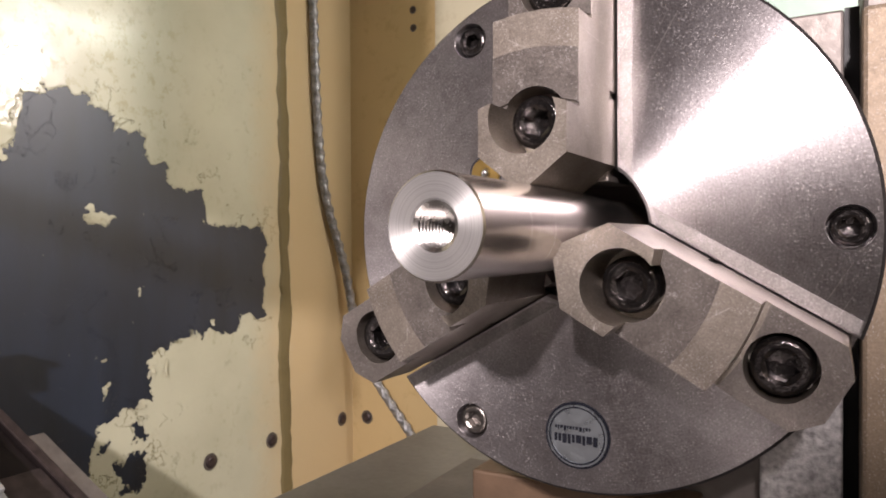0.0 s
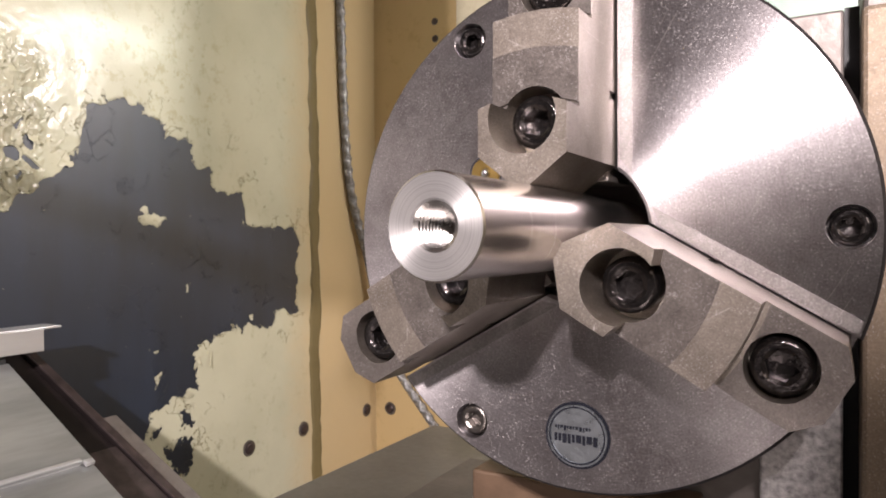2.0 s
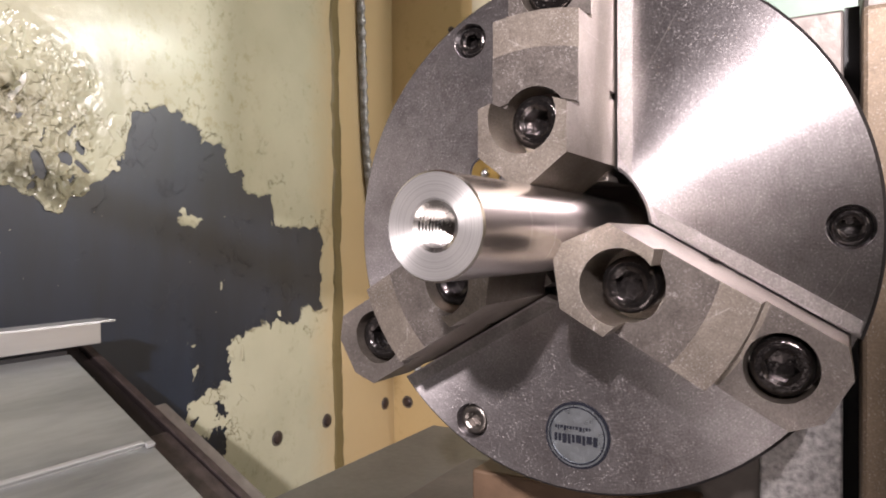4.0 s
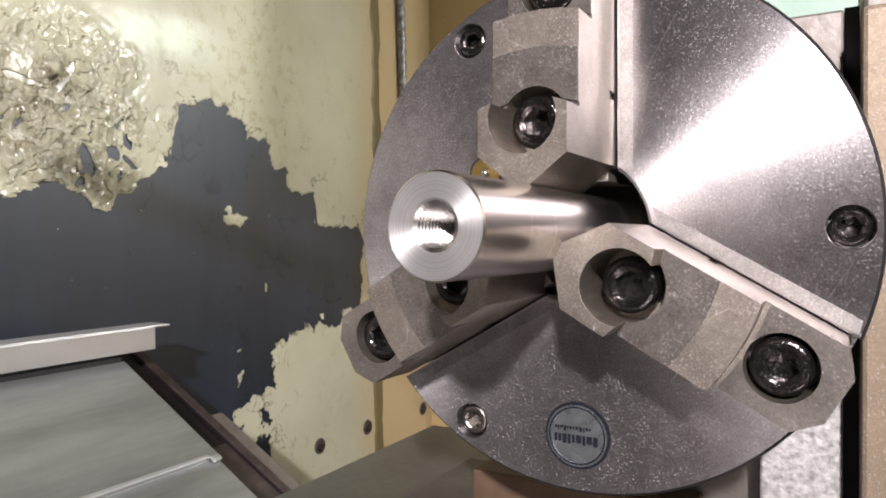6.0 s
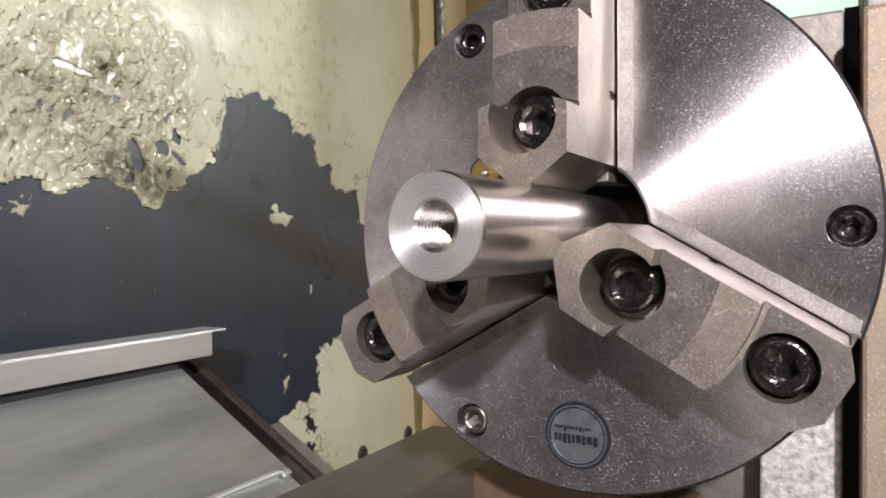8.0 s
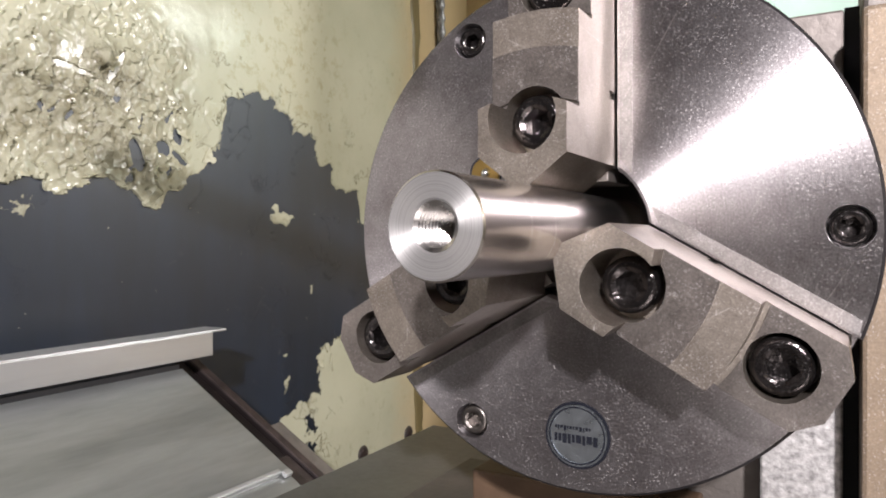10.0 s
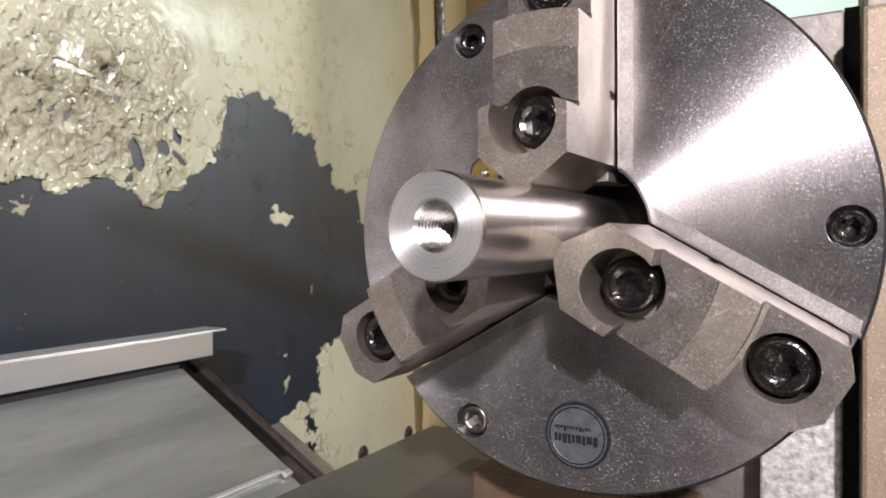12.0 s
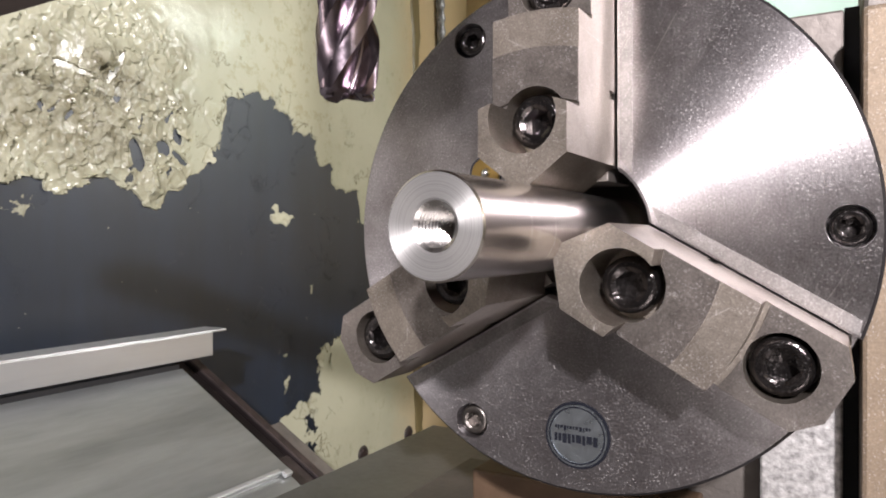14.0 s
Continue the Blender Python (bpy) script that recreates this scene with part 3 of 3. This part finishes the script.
def paint_flake(y, z, w, h, turn, curl, seed):
    """A curled flake of paint hinged on the wall along its upper edge."""
    rnd = random.Random(seed)
    bm = bmesh.new()
    n, k = 9, 7
    half = [0.55 + 0.45 * rnd.random() for _ in range(k)]
    grid = []
    for j in range(k):
        f = j / (k - 1)
        wide = w * (1 - 0.75 * f ** 1.6) * half[j]
        ang = curl * f
        out = h * (1 - math.cos(ang)) / max(curl, 0.01)
        down = h * math.sin(ang) / max(curl, 0.01)
        grid.append([bm.verts.new((0.0006 + out + 0.0008 * rnd.random(), (i / (n - 1) - 0.5) * wide + w * 0.1 * rnd.random(), -down)) for i in range(n)])
    for a, b in zip(grid, grid[1:]):
        for i in range(n - 1):
            bm.faces.new((a[i], a[i + 1], b[i + 1], b[i]))
    ret = bmesh.ops.extrude_face_region(bm, geom=bm.faces[:])
    bmesh.ops.translate(bm, vec=(0.0007, 0, 0), verts=[v for v in ret["geom"] if isinstance(v, bmesh.types.BMVert)])
    ob = part("paint_flake", bm, CREAM_FLAKE, smooth=True)
    tagged(ob, "curled cream paint flake lifting off the wall", "paint flake", "loose paint flakes")
    ob.matrix_world = pose(WX, y, z, turn, 0, 0)


for row in ((0.577, -0.174, 0.007, 0.028, -20, 0.55, 7), (0.548, -0.180, 0.012, 0.012, 10, 0.8, 8), (0.528, -0.234, 0.016, 0.009, 80, 0.5, 9), (0.660, -0.126, 0.012, 0.010, 0, 0.6, 10),
            (0.218, 0.190, 0.016, 0.022, -35, 0.9, 2), (0.300, 0.128, 0.018, 0.016, 30, 0.6, 4),
            (0.338, 0.100, 0.024, 0.016, 60, 0.3, 6)):
    paint_flake(*row)


def hose():
    pts = [Vector(p) for p in ((-0.5735, 0.889, 1.1), (-0.5735, 0.892, 0.70), (-0.5735, 0.896, 0.44), (-0.5735, 0.917, 0.13), (-0.563, 0.972, -0.06), (-0.535, 0.995, -0.23), (-0.43, 0.998, -0.37), (-0.36, 0.998, -0.46), (-0.34, 0.998, -0.55))]
    path = []
    for a, b, c, d in zip(pts, pts[1:], pts[2:], pts[3:]):
        steps = int((c - b).length / 0.002)
        for k in range(steps):
            t = k / steps
            path.append(0.5 * (2 * b + (c - a) * t + (2 * a - 5 * b + 4 * c - d) * t * t + (3 * b - a - 3 * c + d) * t ** 3))
    bm = bmesh.new()
    rings, n = [], 16
    for k, p in enumerate(path):
        d = (path[min(k + 1, len(path) - 1)] - path[max(k - 1, 0)]).normalized()
        u = d.cross(Vector((0, 1, 0.01))).normalized()
        v = d.cross(u)
        ring = []
        for i in range(n):
            a = 2 * math.pi * i / n
            r = 0.0082 + 0.0008 * math.sin(2 * a + k * 0.50) + 0.0005 * math.sin(3 * a - k * 0.50)
            ring.append(bm.verts.new(p + r * (u * math.cos(a) + v * math.sin(a))))
        rings.append(ring)
    for a, b in zip(rings, rings[1:]):
        for i in range(n):
            bm.faces.new((a[i], a[(i + 1) % n], b[(i + 1) % n], b[i]))
    h = part("coolant_hose", bm, HOSE, smooth=True)
    tagged(h, "grey braided steel coolant hose hanging in the corner", "hose")


hose()


# ---------------------------------------------------------------- chip tray
def chip_tray():
    """A sloping sheet-steel tray with a rail along its back edge and an angle lip on top."""
    t = empty("chip_tray", "sloping oily sheet-steel chip tray with dark side rail", "tray")
    slope = math.atan(0.56)

    def plate(s0, s1, y0, y1, thick, lift):
        bm = box(s0, s1, y0, y1, -thick, 0, 0.0006)
        bmesh.ops.transform(bm, verts=bm.verts, matrix=Matrix.Translation((-0.480, 0, -0.1295 + lift)) @ Matrix.Rotation(slope, 4, "Y"))
        return bm
    part("upper_sheet", plate(0.0, 0.160, -0.75, 0.216, 0.003, 0.0), TRAY, t)
    part("lower_sheet", plate(0.148, 0.42, -0.75, 0.216, 0.003, -0.005), TRAY, t)
    part("sheet_edge", plate(0.156, 0.1605, -0.75, 0.205, 0.006, 0.0015), LIP, t, "bright worn sheet edge")
    part("edge_chip", plate(0.159, 0.1650, 0.2065, 0.2155, 0.004, 0.001), LIP, t, "bright worn corner")

    def side(s0, s1, y0, y1, thick, lift):
        # the rail falls more steeply than the sheets and draws away from them
        bm = box(s0, s1, y0, y1, -thick, 0, 0.0006)
        bmesh.ops.transform(bm, verts=bm.verts, matrix=Matrix.Translation((-0.517, 0, -0.134 + lift)) @ Matrix.Rotation(math.atan(0.77), 4, "Y"))
        for v in bm.verts:
            v.co.y += 0.24 * (v.co.x + 0.517)
        return bm
    # black plate paints the shade in the gap between sheets and rail
    part("channel", side(-0.020, 0.138, 0.190, 0.2605, 0.003, -0.008), RAIL, t, "black channel beside the sheets, coloured for the shaded gap")
    part("lower_channel", side(0.1385, 0.42, 0.190, 0.2605, 0.003, -0.005), RUST, t, "reddish worn channel")
    part("side_rail", side(-0.030, 0.42, 0.261, 0.272, 0.012, -0.0022), RAIL, t, "dark reddish steel rail")
    part("rail_cap", side(-0.029, 0.42, 0.2615, 0.2715, 0.002, 0.0), RUST, t)
    part("rail_flange", side(0.1015, 0.42, 0.2725, 0.289, 0.003, -0.002), CAST_GREY, t)
    return t


chip_tray()


def angle_lip():
    a = empty("angle_bar", "bright steel angle bar above the chip tray", "angle bar")
    part("front_leg", box(-0.4765, -0.474, -0.75, 0.250, -0.121, -0.0965, 0.0008), LIP, a)
    part("top_leg", box(-0.510, -0.4775, -0.75, 0.272, -0.0982, -0.0955, 0.0008), LIP, a)
    # black block paints the shade of the gap under the lip
    part("back_plate", box(WX, -0.482, -0.75, 0.214, -0.30, -0.125), DARK, a)
    return a


angle_lip()


# ---------------------------------------------------------------- on the table: everything here rides with it
riders = []


def table():
    t = empty("machine_table", "grey oily machine table with a dark base plate", "table")
    part("top", box(-0.214, 0.55, -0.62, 0.253, -0.195, -0.16, 0.002), TABLE_TOP, t)
    part("apron", box(-0.16, 0.5, -0.50, 0.22, -0.33, -0.195), TABLE_TOP, t)
    part("base_plate", box(-0.130, 0.40, -0.10, 0.16, -0.16, -0.150, 0.0015), CAST_DARK, t)
    riders.append(t)


table()


def indexer():
    t = empty("indexer", "grey cast indexer body behind the chuck", "indexer")
    part("body", box(-0.06, 0.0567, 0.105, 0.26, -0.150, 0.088, 0.003), CAST_DARK, t)
    part("face_pad", box(0.0567, 0.0887, 0.078, 0.25, -0.150, -0.03, 0.0012), CAST, t, "bright scraped cast pad")
    part("upper_pad", box(0.0567, 0.0887, 0.080, 0.25, -0.03, 0.092, 0.0012), CAST_GREY, t, "brownish grey cast pad")
    # black strip in place of the shaded gap beside the pads
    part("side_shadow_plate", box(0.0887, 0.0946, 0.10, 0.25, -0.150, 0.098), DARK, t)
    part("back_plate", lathe([(0, 0.070), (0.075, 0.070), (0.075, 0.106), (0, 0.106)], 64), CAST_DARK, t)
    riders.append(t)
    b = empty("angle_plate", "tan ground iron angle plate standing by the indexer", "angle plate")
    part("upright", box(0.0946, 0.30, 0.05, 0.24, -0.150, 0.084, 0.002), BAR, b)
    part("cap", box(0.0952, 0.30, 0.07, 0.24, 0.084, 0.13, 0.002), CAST_DARK, b)
    riders.append(b)
    r = part("riser_block", box(-0.0871, 0.029, 0.080, 0.104, -0.150, -0.1283, 0.0015), RISER)
    tagged(r, "brown oily iron riser block under the chuck", "block")
    riders.append(r)


indexer()


def socket_screw(name, r, head_h, hexr, material, label, category="screw", group=""):
    """A socket head cap screw along -y, its head's top at y = 0."""
    ob = empty(name, label, category, group)
    rim = lathe([(hexr * 1.18, 0.0), (r * 0.80, 0.0), (r * 0.90, r * 0.03), (r * 0.965, r * 0.09), (r, r * 0.2), (r, head_h), (0, head_h)], 48)
    part("head", rim, material, ob, smooth=True)
    bm = bmesh.new()
    six = [(hexr * math.cos(a), hexr * math.sin(a)) for a in (math.radians(60 * i + 12) for i in range(6))]
    top = [bm.verts.new((hexr * 1.19 * math.cos(math.radians(10 * i + 12)), 0.0001, hexr * 1.19 * math.sin(math.radians(10 * i + 12)))) for i in range(36)]
    mid = []
    for i in range(36):
        k, f = divmod(i, 6)
        x0, z0 = six[k]
        x1, z1 = six[(k + 1) % 6]
        mid.append(bm.verts.new((x0 + (x1 - x0) * f / 6, hexr * 0.18, z0 + (z1 - z0) * f / 6)))
    low = [bm.verts.new((v.co.x, head_h * 0.6, v.co.z)) for v in mid]
    c = bm.verts.new((0, head_h * 0.64, 0))
    for i in range(36):
        j = (i + 1) % 36
        bm.faces.new((top[i], top[j], mid[j], mid[i]))
        bm.faces.new((mid[i], mid[j], low[j], low[i]))
        bm.faces.new((low[i], low[j], c))
    part("socket", bm, material, ob)
    return ob


def chuck():
    t = empty("lathe_chuck", "three-jaw steel lathe chuck with turned face", "chuck")
    body = lathe([(0.0272, 0.070), (0.0272, 0.0012), (0.0284, 0.0), (0.0998, 0.0), (0.1010, 0.0014), (0.1010, 0.066), (0.0998, 0.068), (0.0272, 0.070)], 160)
    cuts = [lathe([(0, -0.01), (0.0072, -0.01), (0.0072, 0.009), (0, 0.009)], 40, m=Matrix.Translation((0.0909 * math.cos(a), 0, 0.0909 * math.sin(a)))) for a in (0.0, math.radians(120), math.radians(240))]
    cuts += [prism([(0.02, -0.0159), (0.12, -0.0159), (0.12, 0.0159), (0.02, 0.0159)], -0.01, 0.030, m=Matrix.Rotation(-math.radians(a), 4, "Y")) for a in (90, 210, 330)]
    bm = carved(body, cuts, bevel=0.0005)
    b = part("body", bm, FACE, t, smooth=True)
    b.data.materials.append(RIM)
    # dark reflection on the chamfer and side, put into the colour
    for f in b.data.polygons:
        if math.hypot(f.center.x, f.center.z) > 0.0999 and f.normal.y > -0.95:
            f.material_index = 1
    for a in (90, 210, 330):
        for side in (-1, 1):
            ends = [(0.0262, 0.0168), (0.0978, 0.0168), (0.0966, 0.0214), (0.0205, 0.0214)]
            part("slot_land", prism([(r, side * v) for r, v in ends], -0.00012, 0.001, m=Matrix.Rotation(-math.radians(a), 4, "Y")), LAND, t, "bright ground land beside the slot")
    # the bore's inner shade, painted as a black lining
    part("bore_shade", lathe([(0.0270, 0.002), (0.0270, 0.12), (0, 0.12)], 64), DARK, t, smooth=True)
    for a in (0, 120, 240):
        s = socket_screw("face_screw", 0.0062, 0.008, 0.0034, BOLT if a < 200 else BOLT_GREY, "")
        s.parent = t
        s.matrix_basis = Matrix.Translation((0.0909 * math.cos(math.radians(a)), 0.0015, 0.0909 * math.sin(math.radians(a))))
        for k in ("category", "label"):
            if k in s:
                del s[k]
    # oiler by the bore
    at = Matrix.Translation((-0.0384, 0, 0.0236))
    o = part("oiler", lathe([(0.0021, 0.002), (0.0023, -0.0006), (0.0060, -0.0007), (0.0064, -0.0003), (0.0064, 0.001), (0, 0.001)], 40, m=at), BRASS, t, "flat brass oiler", True)
    part("oiler_recess", lathe([(0.0065, -0.0001), (0.0073, -0.0002), (0.0074, 0.0002)], 40, m=at), RIM, t)
    bb = bmesh.new()
    bmesh.ops.create_icosphere(bb, subdivisions=3, radius=0.0021, matrix=Matrix.Translation((-0.0384, -0.0002, 0.0236)))
    part("ball", bb, CHROME, o, "bright steel ball", True)
    badge(t)
    riders.append(t)
    return t


def badge(t):
    m = Matrix.Translation((0.0002, 0, -0.0787))
    b = part("badge", lathe([(0, -0.0006), (0.0104, -0.0006), (0.0106, -0.0010), (0.0118, -0.0010), (0.0122, 0.0)], 64, m=m), BADGE, t, "round silver maker's badge", True)
    part("badge_ring", lathe([(0.0106, -0.00102), (0.0109, -0.00115), (0.0112, -0.00102)], 64, m=m), INK, b)
    part("badge_edge", lathe([(0.0120, -0.0007), (0.0127, -0.0007), (0.0130, 0.0001)], 64, m=m), INK, b)
    rnd = random.Random(4)
    for x0, x1, z0, z1, widths, gap in ((-0.0088, 0.0086, -0.0034, 0.0002, (0.0011, 0.0017, 0.0021), 0.0005), (-0.0085, 0.0050, 0.0016, 0.0034, (0.0006, 0.0009, 0.0011), 0.0004)):
        x = x0
        while x < x1:
            w = rnd.choice(widths)
            part("mark_bar", box(x, x + w, -0.00082, -0.0005, -0.0787 + z0 + rnd.choice((0, 0.0006)), -0.0787 + z1), INK, b)
            x += w + gap


chuck()


def jaw(angle):
    """One stepped jaw, radial along +x, screwed to its slide with two cap screws."""
    m = Matrix.Rotation(-math.radians(angle), 4, "Y")
    j = empty("chuck_jaw", "stepped ground-steel chuck jaw with two cap screws", "jaw", "jaws of the chuck")
    plan = [(0.0140, -0.0030), (0.0140, 0.0030), (0.0235, 0.0152), (0.0955, 0.0152), (0.1016, 0.0076), (0.1016, -0.0076), (0.0955, -0.0152), (0.0235, -0.0152)]
    bm = prism(plan, -0.0529, -0.0006)

    def turned(r, y):
        # all that lies outside a turned step of radius r, above the height y
        return lathe([(r, -0.07), (0.16, -0.07), (0.16, y), (r, y), (r, -0.07)], 360)

    def groove(r, wide, y):
        return lathe([(r, -0.07), (r + wide, -0.07), (r + wide, y), (r, y), (r, -0.07)], 360)
    cuts = [turned(0.0420, -0.0418), groove(0.0420, 0.0014, -0.0408), turned(0.0722, -0.0286), groove(0.0722, 0.0016, -0.0276),
            turned(0.0600, -0.0413), turned(0.0930, -0.0281),
            lathe([(0, -0.07), (0.0117, -0.07), (0.0117, -0.028), (0, -0.028)], 64, m=Matrix.Translation((0.0355, 0, 0))),
            lathe([(0, -0.06), (0.0106, -0.06), (0.0106, -0.013), (0, -0.013)], 64, m=Matrix.Translation((0.0841, 0, 0)))]
    for side in (-1, 1):
        cuts.append(box(0.0475, 0.0505, -0.0075, 0.002, side * 0.0152 - 0.0012, side * 0.0152 + 0.0012))
    bm = carved(bm, cuts, bevel=0.0006)
    body = part("body", bm, JAW, j)
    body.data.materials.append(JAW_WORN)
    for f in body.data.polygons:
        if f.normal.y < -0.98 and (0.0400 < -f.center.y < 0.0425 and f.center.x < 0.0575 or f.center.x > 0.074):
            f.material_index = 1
    part("slide", box(0.018, 0.098, -0.0021, 0.028, -0.0130, 0.0130, 0.0004), CAST_DARK, j)
    for r, head, top, hexr in ((0.0356, 0.0090, 0.0405, 0.0049), (0.0841, 0.0092, 0.0262, 0.0049)):
        s = socket_screw("cap_screw", head, 0.011, hexr, BOLT, "")
        s.parent = j
        s.matrix_basis = Matrix.Translation((r, -top, 0))
        for k in ("category", "label"):
            if k in s:
                del s[k]
    j.matrix_world = m
    riders.append(j)
    return j


J = jaw(330)
for ang in (90, 210):
    riders.append(copy_thing(J, Matrix.Rotation(-math.radians(ang), 4, "Y")))


def workpiece():
    w = empty("workpiece", "turned steel bar with a threaded hole in its end", "steel bar")
    part("bar", lathe([(0.0, 0.06), (0.0142, 0.06), (0.0142, -0.1069), (0.01370, -0.1075)], 96), ROD, w, smooth=True)
    part("end_face", lathe([(0.01370, -0.1075), (0.0072, -0.1075), (0.0066, -0.1069)], 96), ROD_END, w)
    prof = [(0.0066, -0.1069)]
    y = -0.1069
    while y < -0.072:
        prof += [(0.0054, y + 0.0007), (0.0054, y + 0.0010), (0.0067, y + 0.0017)]
        y += 0.0017
    prof += [(0.0055, y + 0.001), (0.0, y + 0.003)]
    part("thread", lathe(prof, 64), THREAD, w, "cut internal thread")
    riders.append(w)


workpiece()


# ---------------------------------------------------------------- spindle head and cutter
def end_mill():
    e = empty("end_mill", "dark coated four-flute carbide end mill", "end mill")
    R, turns, steps, n = 0.0066, 0.062, 110, 96
    bm = bmesh.new()
    rings = []
    for k in range(steps + 1):
        z = 0.055 * k / steps
        tw = 2 * math.pi * z / turns + 1.05
        ring = []
        for i in range(n):
            a = 2 * math.pi * i / n
            u = (a * 4 / (2 * math.pi)) % 1.0
            if u < 0.34:
                f = 1.0 - 0.05 * (u / 0.34)
            elif u < 0.86:
                s = (u - 0.34) / 0.52
                f = 0.95 - 0.47 * math.sin(math.pi * min(1, s * 0.62 + 0.02)) ** 1.2
            else:
                s = (u - 0.86) / 0.14
                f = 0.56 + 0.44 * s ** 0.6
            g = f * (1 - 0.10 * max(0.0, 1 - z / 0.0011))
            ring.append(bm.verts.new((R * g * math.cos(a + tw), R * g * math.sin(a + tw), z + (0.0040 * (1 - f) if k == 0 else 0))))
        rings.append(ring)
    for a, b in zip(rings, rings[1:]):
        for i in range(n):
            bm.faces.new((a[i], a[(i + 1) % n], b[(i + 1) % n], b[i]))
    c = bm.verts.new((0, 0, 0.0026))
    for i in range(n):
        bm.faces.new((rings[0][(i + 1) % n], rings[0][i], c))
    part("fluted_body", bm, CUTTER, e, smooth=True)
    sh = bmesh.new()
    bmesh.ops.create_cone(sh, cap_ends=True, segments=48, radius1=0.0063, radius2=0.0063, depth=0.05, matrix=Matrix.Translation((0, 0, 0.0795)))
    part("shank", sh, LIP, e, smooth=True)
    return e


def spindle_head():
    h = empty("spindle_head", "brown painted spindle head above the cutter", "spindle head")
    part("casing", box(-0.10, 0.05, -0.06, 0.121, 0.135, 0.52, 0.004), HEAD_PAINT, h)
    part("arm", box(-0.10, 0.10, -0.12, 1.09, 0.52, 0.86, 0.004), HEAD_PAINT, h)
    part("strut", box(-0.075, -0.045, 0.0, 0.04, 0.082, 0.136, 0.002), HEAD_PAINT, h)
    part("side_guard", box(-0.30, -0.045, -0.002, 0.0425, 0.0605, 0.082, 0.003), HEAD_PAINT, h)
    nose = bmesh.new()
    bmesh.ops.create_cone(nose, cap_ends=True, segments=64, radius1=0.021, radius2=0.024, depth=0.06, matrix=Matrix.Translation((0, 0, 0.110)))
    part("tool_holder", nose, BOLT_GREY, h, smooth=True)
    return h


MILL = end_mill()
SPINDLE = spindle_head()


def motions():
    for ob in riders:
        base = ob.matrix_basis.copy()
        walk(ob, [(t, Matrix.Translation((x, y, 0)) @ base) for t, x, y in TABLE])
    walk(MILL, [(t, pose(0.0, -0.1422, z)) for t, z in HEAD])
    walk(SPINDLE, [(t, pose(0.0, -0.1422, z)) for t, z in HEAD])


motions()
